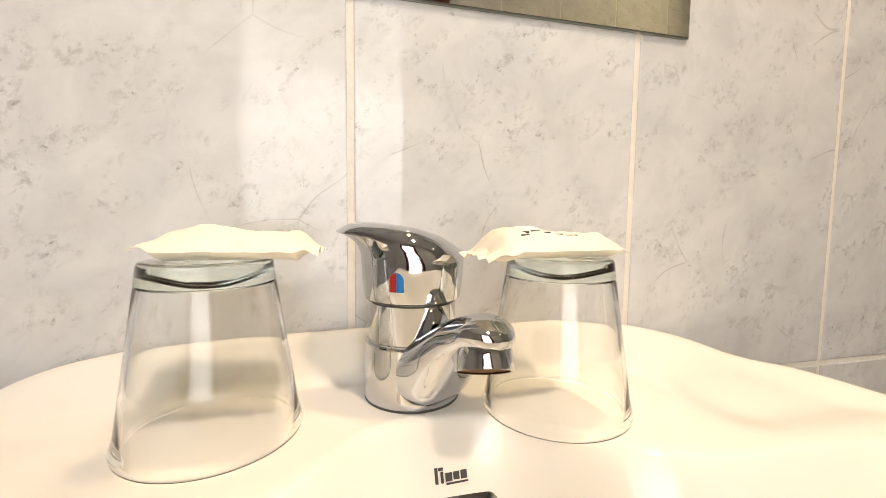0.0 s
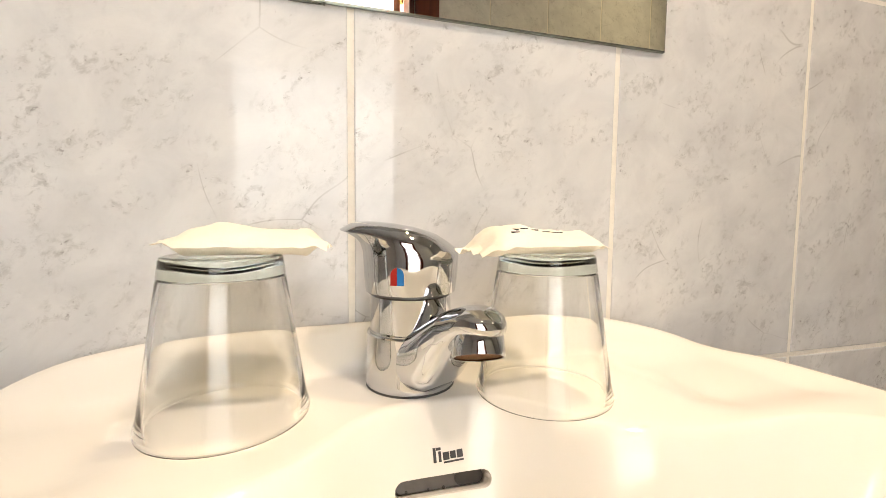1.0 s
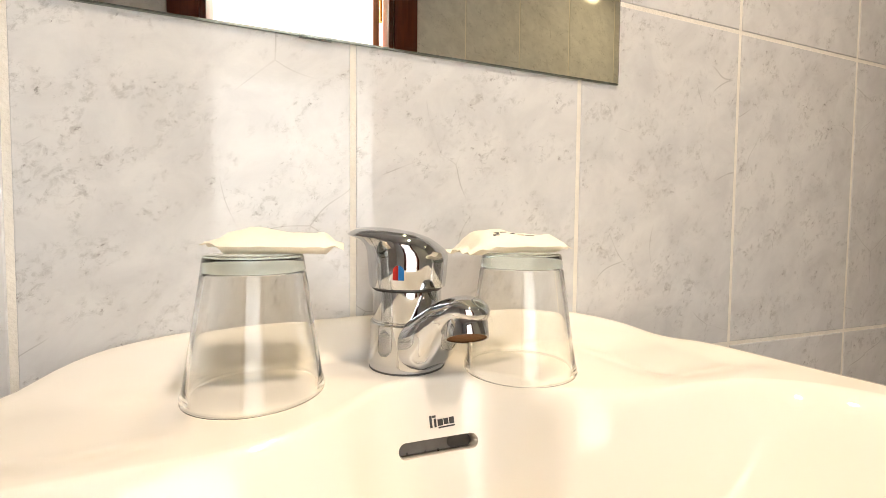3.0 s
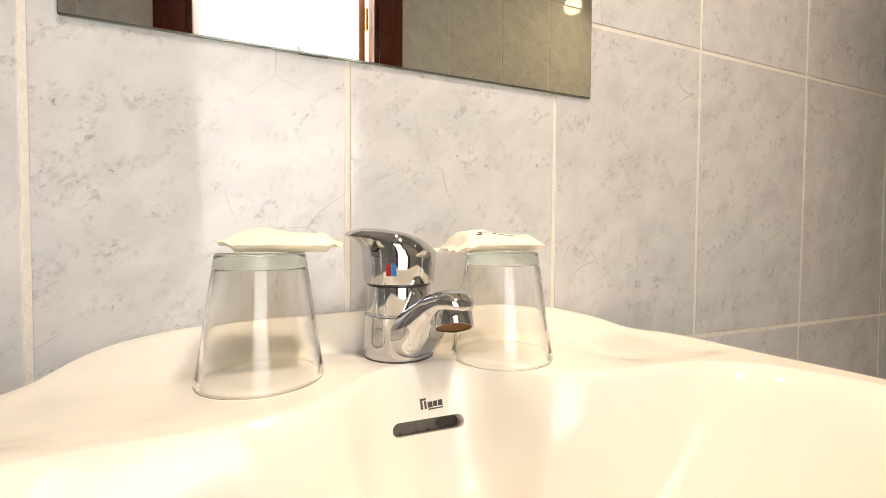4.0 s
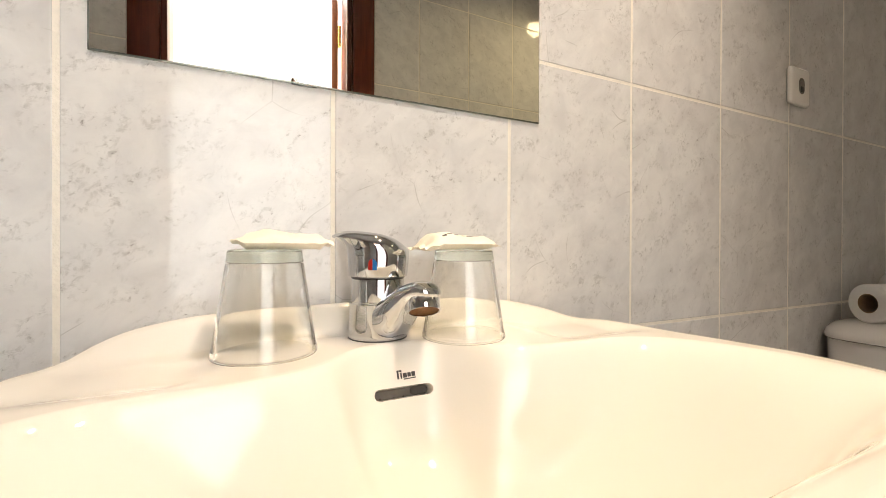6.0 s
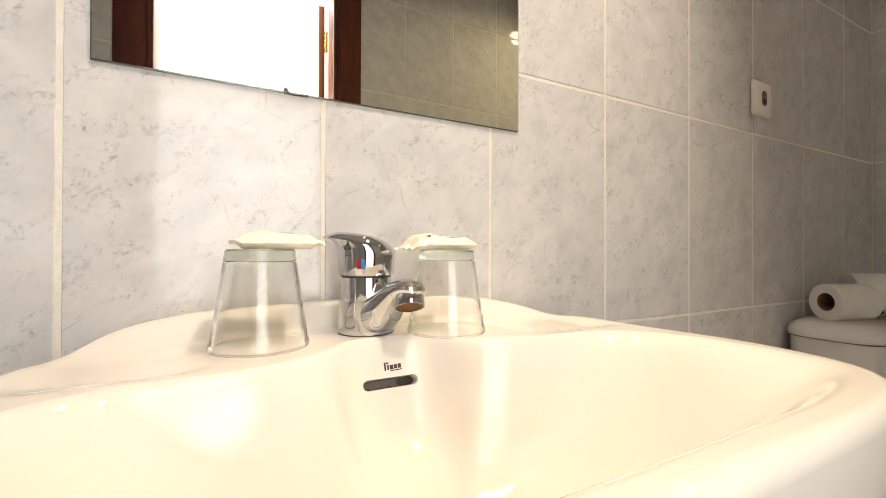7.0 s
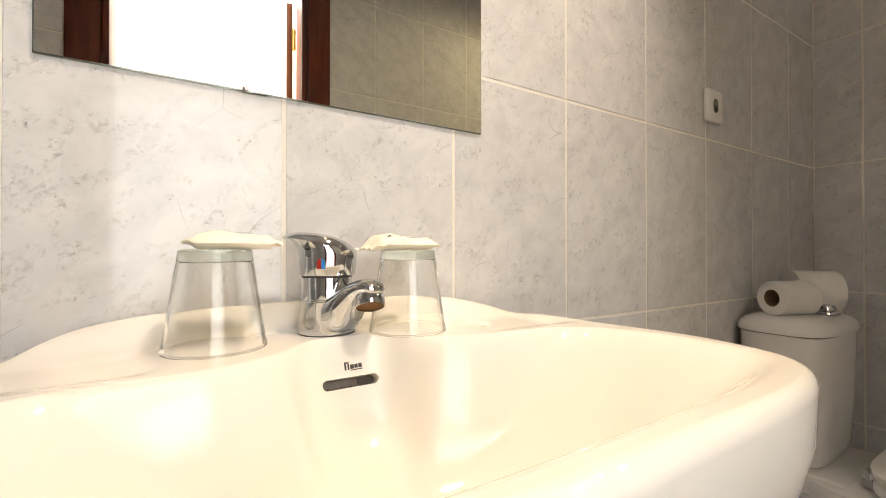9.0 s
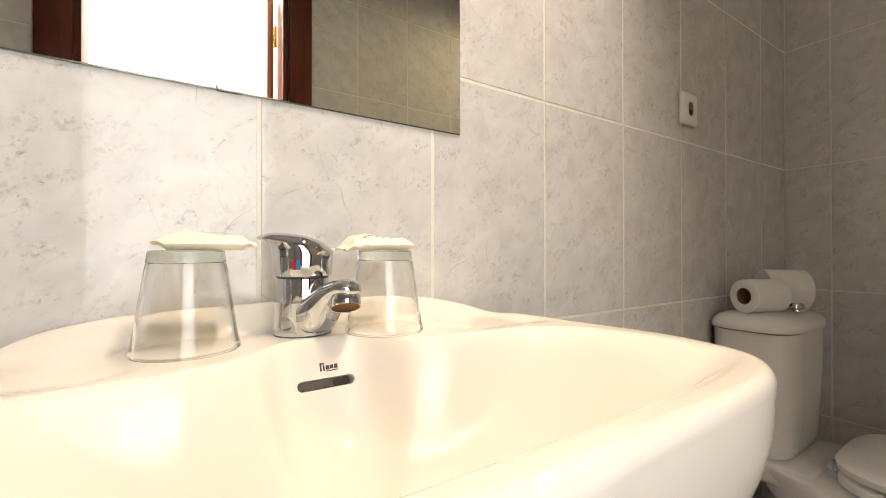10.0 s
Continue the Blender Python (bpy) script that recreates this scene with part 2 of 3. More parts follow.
# the bright room beyond the doorway
BX0, BX1, BY1 = -16.0, 18.0, -46.0
setting("bedroom_floor", slab(BX0, BX1, BY1, Y1 - 1.0, FLOOR - 1, FLOOR), ROOM_FLOOR, "pale wooden floor of the room beyond", "floor")
setting("bedroom_ceiling", slab(BX0, BX1, BY1, Y1 - 1.0, TOP + 2, TOP + 3), PLASTER, "white ceiling of the room beyond", "ceiling")
setting("bedroom_wall_south", slab(BX0, BX1, BY1 - 1, BY1, FLOOR, TOP + 2), ROOM_WALL, "white painted wall of the room beyond", "wall")
# unseen wall, coloured brown so that less light bounces onto the toilet
setting("bedroom_wall_west", slab(BX0 - 1, BX0, BY1, Y1 - 1, FLOOR, TOP + 2), DIMMING_WALL, "unseen wall of the room beyond, browned to dim its light", "wall")
setting("bedroom_wall_east", slab(BX1, BX1 + 1, BY1, Y1 - 1, FLOOR, TOP + 2), ROOM_WALL, "white painted wall of the room beyond", "wall")
fill = bmesh.new()
box(fill, BX0, X0 - 1, Y1 - 1.0, Y1, FLOOR, TOP + 2)
box(fill, X0 - 1, X1 + 1, Y1 - 1.0, Y1, TOP + 1, TOP + 2)
setting("bedroom_wall_north", fill, ROOM_WALL, "white painted wall over the doorway", "wall")

# door frame: lining through the wall and architraves on the bathroom side
frame_thing = new("door_frame")
frame_thing.matrix_basis = pose(0, Y1 / 10, DECK)
tagged(frame_thing, "varnished dark mahogany door frame round the bathroom doorway", "door frame", kind="structure")
for x0, x1, x2, x3 in ((-4.60, -3.68, DOOR[0] - 0.02, DOOR[0] + 0.18), (2.90, 3.82, DOOR[1] - 0.18, DOOR[1] + 0.02)):
    part("architrave", slab(x0, x1, -0.012, 0.16, FLOOR, DOOR[2] + 0.9, bevel=0.05), MAHOGANY, frame_thing)
    part("lining", slab(x2, x3, -1.05, 0.10, FLOOR, DOOR[2], bevel=0.02), MAHOGANY, frame_thing)
part("architrave", slab(-3.67, 2.89, -0.012, 0.155, DOOR[2] + 0.02, DOOR[2] + 0.895, bevel=0.05), MAHOGANY, frame_thing)

# the door itself stands open into the room beyond, seen on its edge
door = thing("door", 2.42, -13.15, FLOOR, "open wooden bathroom door with brass hinges", "door", turn=13)
part("leaf", slab(-0.13, 0.12, -6.3, 0.0, 0.06, 20.2, bevel=0.02), DOOR_WOOD, door)
for z in (2.2, 10.4, 18.6):
    hinge = part("hinge", slab(0.11, 0.24, -0.03, 0.0, z - 0.45, z + 0.45, bevel=0.01), BRASS, door)
    part("knuckle", lathe([(0.07, z - 0.45), (0.07, z + 0.45)], 16, caps=(True, True)), BRASS, hinge, m=pose(0.019, 0.003, 0))

# mirror, with its polished edge and a clear clip
mirror = thing("wall_mirror", 0.37, -0.035, 2.826, "frameless rectangular wall mirror with a polished edge", "mirror")
part("pane", slab(-2.62, 2.62, -0.005, 0.004, 0.012, 7.99), MIRROR, mirror)
part("edge", slab(-2.634, 2.634, 0.0045, 0.03, 0.0, 8.0), MIRROR_EDGE, mirror)
for x in (-0.7,):
    part("clip", slab(x - 0.14, x + 0.14, -0.016, 0.034, -0.012, 0.05, bevel=0.007), GLASS, mirror, "small clear plastic mirror clip")

def stadium(length, height, z, count=10, grow=0.0):
    r, half = height / 2 + grow, (length - height) / 2
    out = []
    for side in (1, -1):
        for k in range(count + 1):
            a = -math.pi / 2 + math.pi * k / count
            out.append((side * (half + r * math.cos(a)), side * r * math.sin(a), z))
    return out


# socket on the basin wall
socket = thing("wall_socket", 10.23, -0.002, 4.60, "white plastic wall socket with a dark slot in its recess", "socket")
part("plate", slab(-0.40, 0.40, -0.12, 0.0, -0.42, 0.42, bevel=0.08, segments=3), WHITE_PLASTIC, socket)
# recess and slot are thin dark shapes laid on the plate, not sunk in
part("recess", rings(bmesh.new(), [stadium(0.36, 0.22, 0.004), stadium(0.36, 0.22, 0.012), stadium(0.36, 0.22, 0.014, grow=-0.02)], True, True), SLOT_GREY, socket, "grey oval recess", m=pose(0, -0.012, 0, 90, 0, 0) @ pose(0, 0, 0, 0, 0, 90))
part("slot", slab(-0.06, 0.06, -0.145, -0.13, -0.14, -0.02, bevel=0.006), DARK_PLASTIC, socket, "dark slot")


# ---- washbasin ----
CX = 0.50                                    # middle of the basin


def back_rise(x):
    """Height of the raised back edge over the deck, by place from the middle."""
    return float(np.interp(x, (-3.6, -3.1, -2.75, -2.4, -1.9, -1.2, 0, 1.2, 1.9, 2.4, 2.75, 3.1, 3.6), (0.0, 0.05, 0.12, 0.20, 0.27, 0.31, 0.33, 0.31, 0.235, 0.135, 0.06, 0.005, 0.0)))


def deck_height(x, y):
    u = abs(x)
    z = back_rise(x) * smooth_step(y, -0.36, -0.07)
    z -= 0.07 * smooth_step(u, 1.5, 2.0) * (1 - smooth_step(u, 2.7, 3.1)) * smooth_step(y, -1.65, -1.2) * (1 - smooth_step(y, -0.6, -0.15))
    z += 0.045 * smooth_step(-y, 1.5, 3.3)
    return z


def washbasin():
    basin = thing("washbasin", CX, 0, 0, "wide white glazed porcelain washbasin with a raised back edge", "washbasin")
    half = [(0.0, -0.93), (0.42, -1.0), (0.85, -1.42), (1.35, -1.62), (1.85, -1.66), (2.35, -1.72), (2.76, -2.02), (2.93, -2.60),
            (2.93, -3.40), (2.74, -3.87), (1.85, -4.07), (0.80, -4.10)]
    inner = spline([(x, y, 0) for x, y in half] + [(0, -4.11, 0)] + [(-x, y, 0) for x, y in half[:0:-1]], 720)
    outer = []
    for k in range(1440):
        a = 2 * math.pi * k / 1440
        c, s = math.cos(a), math.sin(a)
        p = 7.0 if s > 0 else 5.6
        sx, sy = math.copysign(abs(c) ** (2 / p), c), math.copysign(abs(s) ** (2 / p), s)
        y = -2.25 + sy * (2.22 if s > 0 else 2.05)
        wide = float(np.interp(-y, (0.5, 1.5, 2.3, 3.0, 3.6), (3.13, 3.20, 3.23, 3.21, 3.16)))
        outer.append(Vector((sx * wide, y, 0)))
    centre, count = Vector((0, -2.6, 0)), 240

    def polar(points):
        pairs = sorted((math.atan2((p - centre).y, (p - centre).x), (p - centre).length) for p in points)
        angle, radius = [a for a, _ in pairs], [r for _, r in pairs]
        return lambda a: float(np.interp(a, angle, radius, period=2 * math.pi))

    r_in, r_out = polar(inner), polar(outer)
    angles = [2 * math.pi * k / count for k in range(count)]
    ways = [Vector((math.cos(a), math.sin(a), 0)) for a in angles]
    ins, outs = [r_in(a) for a in angles], [r_out(a) for a in angles]
    loops = []

    def loop(make):
        loops.append([make(k) for k in range(count)])

    depth = 1.45
    softs = [0.20 - 0.10 * smooth_step(w.y, -0.45, 0.0) - 0.065 * smooth_step(w.y, 0.75, 0.95) for w in ways]
    steep = [3.0 + 1.6 * smooth_step(w.y, 0.80, 0.97) for w in ways]
    calm = list(ins)                         # the outline, smoothed for the depth of the bowl
    for _ in range(260):
        calm = [(calm[k - 1] + 2 * calm[k] + calm[(k + 1) % count]) / 4 for k in range(count)]
    for s in [1 - q for q in np.linspace(0.02, 0.80, 22)] + list(np.linspace(0.19, 0.0, 16)):
        def bowl(k, s=s):
            bent = math.sqrt(s * s + softs[k] ** 2) - softs[k]
            deep = smooth_step(s, 0.04, 0.5)
            p = centre + ways[k] * (ins[k] + (calm[k] - ins[k]) * deep) * (1 - s)
            edge = centre + ways[k] * ins[k]
            p.z = deck_height(edge.x, edge.y) * (1 - s) - depth * (1 - (1 - bent) ** (steep[k] + (3.0 - steep[k]) * deep))
            return p
        loop(bowl)
    back = [smooth_step((centre + ways[k] * outs[k]).y, -0.5, -0.1) for k in range(count)]
    rim = [0.13 * (1 - b) + 0.05 * b for b in back]
    for w in np.linspace(0.04, 1.0, 26):
        def deck(k, w=w):
            p = centre + ways[k] * (ins[k] + (outs[k] - rim[k] - ins[k]) * w)
            p.z = deck_height(p.x, p.y)
            return p
        loop(deck)
    for turn in np.linspace(0.15, 1.0, 7):
        def edge(k, t=turn * math.pi / 2):
            p = centre + ways[k] * (outs[k] - rim[k] + rim[k] * math.sin(t))
            top = centre + ways[k] * (outs[k] - rim[k])
            p.z = deck_height(top.x, top.y) - rim[k] * (1 - math.cos(t))
            return p
        loop(edge)
    for t in (0.12, 0.25, 0.4, 0.55, 0.7, 0.85, 0.95, 1.0):
        def apron(k, t=t):
            slim = 1 - 0.40 * t ** 1.9 * (1 - back[k])
            p = centre + ways[k] * outs[k] * slim
            p.z = -0.25 - 1.75 * t
            return p
        loop(apron)
    for shrink in (0.72, 0.4, 0.15):
        def under(k, shrink=shrink):
            p = centre + ways[k] * outs[k] * shrink
            p.z = -2.02
            return p
        loop(under)
    body = part("bowl", rings(bmesh.new(), loops, True, True), PORCELAIN, basin, smooth=60)
    body.data.set_sharp_from_angle(angle=radians(75))
    return basin, body


basin, bowl = washbasin()
from mathutils.bvhtree import BVHTree


def bowl_frame(x, y):
    """Pose on the bowl's surface over the plan point (x, y) in decimetres from the basin's origin: x across, z out of the glaze."""
    tree = BVHTree.FromPolygons([v.co for v in bowl.data.vertices], [tuple(p.vertices) for p in bowl.data.polygons])
    place, normal, _, _ = tree.ray_cast(Vector((x / 10, y / 10, 0.3)), Vector((0, 0, -1)))
    across = Vector((1, 0, 0))
    across = (across - normal * across.dot(normal)).normalized()
    up = normal.cross(across)
    return Matrix.Translation(place) @ Matrix((across, up, normal)).transposed().to_4x4()


# overflow slot: cut through the glaze, with a dark channel behind
slot_at = bowl_frame(-0.01, -1.115)
cutter = new("cutter", finish(rings(bmesh.new(), [stadium(0.60, 0.10, -0.30), stadium(0.60, 0.10, -0.02), stadium(0.60, 0.10, 0.0, grow=0.003), stadium(0.60, 0.10, 0.2, grow=0.02)], True, True), PORCELAIN, 0))
cutter.matrix_world = basin.matrix_basis @ slot_at
cut = bowl.modifiers.new("cut", "BOOLEAN")
cut.operation, cut.object, cut.solver = "DIFFERENCE", cutter, "EXACT"
bpy.context.view_layer.update()
cut_mesh = bpy.data.meshes.new_from_object(bowl.evaluated_get(bpy.context.evaluated_depsgraph_get()))
bowl.modifiers.clear()
bowl.data = cut_mesh
bpy.data.objects.remove(cutter)
part("overflow_channel", rings(bmesh.new(), [stadium(0.58, 0.088, -0.16), stadium(0.58, 0.088, -0.10)], True, True), SLOT_GREY, basin, "grey overflow slot", m=slot_at)
# the hole is a solid cap; its inner shade is put into the dark colour
part("overflow_hole", rings(bmesh.new(), [stadium(0.19, 0.084, -0.11), stadium(0.19, 0.084, -0.085)], True, True), DARK_HOLE, basin, "dark overflow hole", m=slot_at @ pose(0.019, 0, 0))
for x, y, r in ((-0.22, -0.032, 0.010), (-0.08, -0.036, 0.008), (0.02, -0.038, 0.011), (0.13, -0.036, 0.009)):
    part("limescale_fleck", lathe([(0.0, 0.006), (r, 0.003), (r, -0.01)], 8), DARK_HOLE, basin, m=slot_at @ pose(x / 10, y / 10, -0.0098))

# maker's mark: an abstract row of dark outlined shapes
mark = bmesh.new()
for x, w, h, y in ((-0.085, 0.018, 0.085, 0.012), (-0.058, 0.03, 0.016, 0.045), (-0.052, 0.016, 0.06, 0.0), (-0.012, 0.04, 0.045, -0.002), (0.033, 0.036, 0.042, 0.0), (0.078, 0.038, 0.046, 0.0)):
    box(mark, x - w / 2, x + w / 2, y - h / 2, y + h / 2, 0.001, 0.005)
box(mark, -0.03, 0.10, -0.042, -0.032, 0.001, 0.005)
part("makers_mark", mark, INK, basin, "dark grey printed maker's mark", m=bowl_frame(0.03, -1.06) @ pose(0, 0, 0, 0, 0, 2))

pedestal = thing("pedestal", CX, -1.9, FLOOR, "white porcelain washbasin pedestal", "pedestal")
part("column", rings(bmesh.new(), [ellipse(0, 0, z, (1, 0, 0), a, (0, 1, 0), b, 40, 2.6) for z, a, b in ((0.0, 1.0, 0.95), (0.25, 0.98, 0.93), (1.5, 0.82, 0.8), (4.0, 0.78, 0.76), (5.8, 0.95, 0.95), (6.48, 1.25, 1.2))], True, True), PORCELAIN, pedestal)


# ---- tap ----
def tap():
    t = thing("basin_mixer_tap", 0.385, -0.565, 0.004, "polished chrome single lever mixer tap on the basin", "tap")
    part("base_ring", lathe([(0.0, -0.02), (0.318, -0.02), (0.318, 0.008), (0.30, 0.014), (0.0, 0.014)], 56), DARK_CHROME, t)
    part("body", lathe([(0.0, 0.0), (0.312, 0.0), (0.318, 0.02), (0.318, 0.06), (0.310, 0.30), (0.310, 0.372), (0.304, 0.380), (0.0, 0.380)], 72), CHROME, t, smooth=30)
    part("collar", lathe([(0.0, 0.370), (0.292, 0.370), (0.292, 0.392), (0.287, 0.40), (0.287, 0.635), (0.276, 0.65), (0.0, 0.65)], 72), CHROME, t, smooth=30)
    part("joint", lathe([(0.0, 0.62), (0.294, 0.646), (0.294, 0.662), (0.0, 0.664)], 48), DARK_CHROME, t)
    # the head is a drum that flares into the lever's hood; its crease dips at the front, its top falls away from the tip
    def lever_half(x):
        return float(np.interp(-x, (0.20, 0.30, 0.38, 0.45, 0.48, 0.50), (0.27, 0.222, 0.185, 0.145, 0.105, 0.0)))

    count, tip = 96, radians(174)
    bearings = [2 * math.pi * k / count for k in range(count)]
    reach = []
    for a in bearings:
        c, s, far = math.cos(a - tip + math.pi), abs(math.sin(a - tip + math.pi)), 0.336
        for r in np.linspace(0.336, 0.50, 60):
            if c < 0 and r * s <= lever_half(r * c):
                far = max(far, float(r))
        reach.append(far)
    for _ in range(2):
        reach = [(reach[k - 1] + 2 * reach[k] + reach[(k + 1) % count]) / 4 for k in range(count)]
    crease = [float(np.interp(math.degrees(a), (0, 45, 90, 135, 174, 215, 245, 275, 305, 335, 360), (0.965, 0.95, 0.97, 1.03, 1.095, 1.055, 0.995, 0.925, 0.895, 0.925, 0.965))) for a in bearings]
    hood_top = lambda x: float(np.interp(x, (-0.50, -0.46, -0.40, -0.30, -0.15, 0.0, 0.15, 0.27, 0.34), (1.115, 1.150, 1.160, 1.155, 1.140, 1.115, 1.075, 1.025, 0.985)))
    loops = [[(r * math.cos(a), r * math.sin(a), z) for a in bearings] for r, z in ((0.306, 0.660), (0.317, 0.664), (0.322, 0.685), (0.332, 0.78))]
    for q in (0.3, 0.55, 0.72, 0.83, 0.91, 0.96, 1.0):
        loops.append([((0.332 + 0.010 * q * (1 - q ** 6) + (reach[k] - 0.332) * q ** 6) * math.cos(a), (0.332 + 0.010 * q * (1 - q ** 6) + (reach[k] - 0.332) * q ** 6) * math.sin(a), 0.78 + (crease[k] - 0.78) * q) for k, a in enumerate(bearings)])
    for f, rise in ((1.0, 0.012), (0.985, 0.12), (0.955, 0.28), (0.91, 0.46), (0.84, 0.66), (0.74, 0.82), (0.60, 0.93), (0.42, 0.985), (0.22, 1.0), (0.04, 1.0)):
        row = []
        for k, a in enumerate(bearings):
            x, y = reach[k] * f * math.cos(a), reach[k] * f * math.sin(a)
            row.append((x, y, crease[k] + (hood_top(x) - crease[k]) * rise))
        loops.append(row)
    head = part("lever_head", rings(bmesh.new(), loops, True, True), CHROME, t, smooth=44)
    way = Vector((0.535, -0.845, 0))
    side = Vector((-way.y, way.x, 0))
    prof = ((0.0, 0.262, 0.004, 0.385), (0.14, 0.272, 0.006, 0.42), (0.24, 0.268, 0.012, 0.47), (0.31, 0.256, 0.03, 0.522), (0.36, 0.238, 0.085, 0.557), (0.42, 0.214, 0.21, 0.590), (0.47, 0.201, 0.31, 0.612), (0.52, 0.193, 0.375, 0.626), (0.58, 0.186, 0.425, 0.634),
            (0.66, 0.172, 0.445, 0.624), (0.72, 0.138, 0.452, 0.600), (0.765, 0.085, 0.465, 0.568), (0.785, 0.02, 0.49, 0.535))
    loops = [ellipse(way.x * d, way.y * d, (a + b) / 2, side, w, (0, 0, 1), (b - a) / 2, 40, 2.3 if d > 0.45 else 3.0) for d, w, a, b in prof]
    part("spout", rings(bmesh.new(), loops, True, True), CHROME, t, smooth=70)
    nozzle = part("aerator", lathe([(0.150, 0.312), (0.164, 0.310), (0.167, 0.322), (0.167, 0.432), (0.158, 0.448), (0.0, 0.47)], 56), CHROME, t, m=Matrix.Translation((way.x * 0.060, way.y * 0.060, 0.047)) @ Matrix.Rotation(radians(-27), 4, Vector((0.98, -0.2, 0))) @ pose(0, 0, -0.047))
    part("aerator_screen", lathe([(0.0, 0.326), (0.155, 0.322), (0.155, 0.34), (0.0, 0.34)], 40), AERATOR, nozzle, "brown limescaled aerator screen")
    aim = math.atan2(-0.90, -0.44)
    spot = pose(0.0334 * math.cos(aim), 0.0334 * math.sin(aim), 0.0795, 90, 0, math.degrees(aim) + 90)
    for material, sign, word in ((RED, -1, "red hot mark"), (BLUE, 1, "blue cold mark")):
        pts = [(0.001 * sign, -0.055), (0.044 * sign, -0.055)] + [(sign * 0.044 * math.cos(a), 0.010 + 0.05 * math.sin(a)) for a in np.linspace(0.1, math.pi / 2 - 0.03, 7)]
        loops = [[(x, y, (0.0 if i else -0.02) - 1.6 * x * x + 0.005) for x, y in pts] for i in range(2)]
        part("temperature_mark", rings(bmesh.new(), loops, True, True), material, head, word, m=spot)
    return t


tap()


# ---- tumblers and soap packets ----
def tumbler():
    g = thing("tumbler", -0.755, -0.84, 0.004, "clear glass tumbler standing upside down on the basin", "glass", "tumblers on the basin")
    r0, r1, h, wall, thick = 0.452, 0.312, 0.952, 0.027, 0.125
    at = lambda q: r0 + (r1 - r0) * q
    q1 = (h - thick) / h
    skin = [(r0 - 0.014, 0.0), (r0 + 0.002, 0.006), (r0 + 0.006, 0.022), (r0 + 0.002, 0.045)] + [(at(q), h * q) for q in (0.1, 0.3, 0.5, 0.7, q1 - 0.01)]
    skin += [(at(q1) - 0.004, h * q1), (at(q1) - wall - 0.004, h * q1)] + [(at(q) - wall, h * q) for q in (q1 - 0.03, 0.7, 0.5, 0.3, 0.1)]
    skin += [(r0 - wall - 0.004, 0.03), (r0 - wall - 0.004, 0.010), (r0 - wall + 0.004, 0.001)]
    part("vessel", lathe(skin, 96, closed=True), GLASS, g, smooth=50).visible_shadow = False
    low = h * q1 + 0.003
    foot = [(0.0, low + 0.010), (0.20, low + 0.006), (at(q1) - 0.03, low), (at(q1) - 0.010, low + 0.002), (at(q1) - 0.001, low + 0.012), (r1 + 0.005, h - 0.022), (r1 - 0.004, h - 0.006), (r1 - 0.03, h), (0.22, h - 0.016), (0.0, h - 0.02)]
    base = lathe(foot, 96)
    bmesh.ops.remove_doubles(base, verts=[v for v in base.verts if v.co.xy.length < 1e-4], dist=1e-4)
    part("base", base, BASE_GLASS, g, "thick greenish glass base", smooth=50).visible_shadow = False
    return g


glass = tumbler()
copy_thing(glass, pose(0.1235, -0.0965, DECK + 0.0004))


def soap(x, y, z, turn, seed, droop, half, label):
    """A small bar in a crinkled paper sachet with flat crimped ends."""
    s = thing("soap_packet", x, y, z, label, "soap", "wrapped soaps on the tumblers", turn)
    rnd = random.Random(seed)
    off = Vector((rnd.random() * 9, rnd.random() * 9, 0))
    nu, nv, grid = 56, 22, {}
    for side in (1, -1):
        for i in range(nu + 1):
            for j in range(nv + 1):
                u, v = 2 * i / nu - 1, 2 * j / nv - 1
                if side < 0 and (i in (0, nu) or j in (0, nv)):
                    grid[side, i, j] = grid[1, i, j]
                    continue
                end = smooth_step(abs(u), 0.70, 0.90)
                fat = (1 - end) * (1 - abs(v) ** 2.6) ** 0.7 * (0.085 + 0.035 * math.exp(-((u + 0.3) / 0.3) ** 2) if side > 0 else 0.055)
                px = u * half
                py = v * (0.27 - 0.035 * end + 0.02 * noise.noise(Vector((u * 3, seed, 1))))
                crumple = noise.noise(Vector((u * 3.5, v * 2, seed)) + off) * 0.018 + (0.5 - abs(noise.noise(Vector((u * 8, v * 5, seed * 2)) + off))) * 0.013
                pz = side * fat + crumple * (1.0 if side > 0 else 0.3) * (1 - 0.75 * v ** 4) + (0.006 * math.sin(v * 22) * end)
                pz += 0.045 * end * (0.5 + noise.noise(Vector((u * 2, v * 2.5, seed * 3)))) - droop * max(0.0, -u - 0.62) * 0.35 - 0.10 * max(0.0, u - 0.66)
                grid[side, i, j] = (px, py, max(pz + 0.055, 0.0) if abs(u) < 0.7 else pz + 0.055)

    def piece(i0, i1):
        bm, verts = bmesh.new(), {}
        for side in (1, -1):
            for i in range(i0, i1):
                for j in range(nv):
                    ring = []
                    for p, q in ((i, j), (i + 1, j), (i + 1, j + 1), (i, j + 1)):
                        key = (1 if p in (0, nu) or q in (0, nv) else side, p, q)
                        if key not in verts:
                            verts[key] = bm.verts.new(grid[key])
                        ring.append(verts[key])
                    bm.faces.new(ring)
        return bm

    part("sachet", piece(4, nu - 4), WRAPPER, s, smooth=50)
    part("end_seal", piece(0, 4), WRAPPER, s, "flat crimped paper end")
    part("end_seal", piece(nu - 4, nu), WRAPPER, s, "flat crimped paper end")
    return s


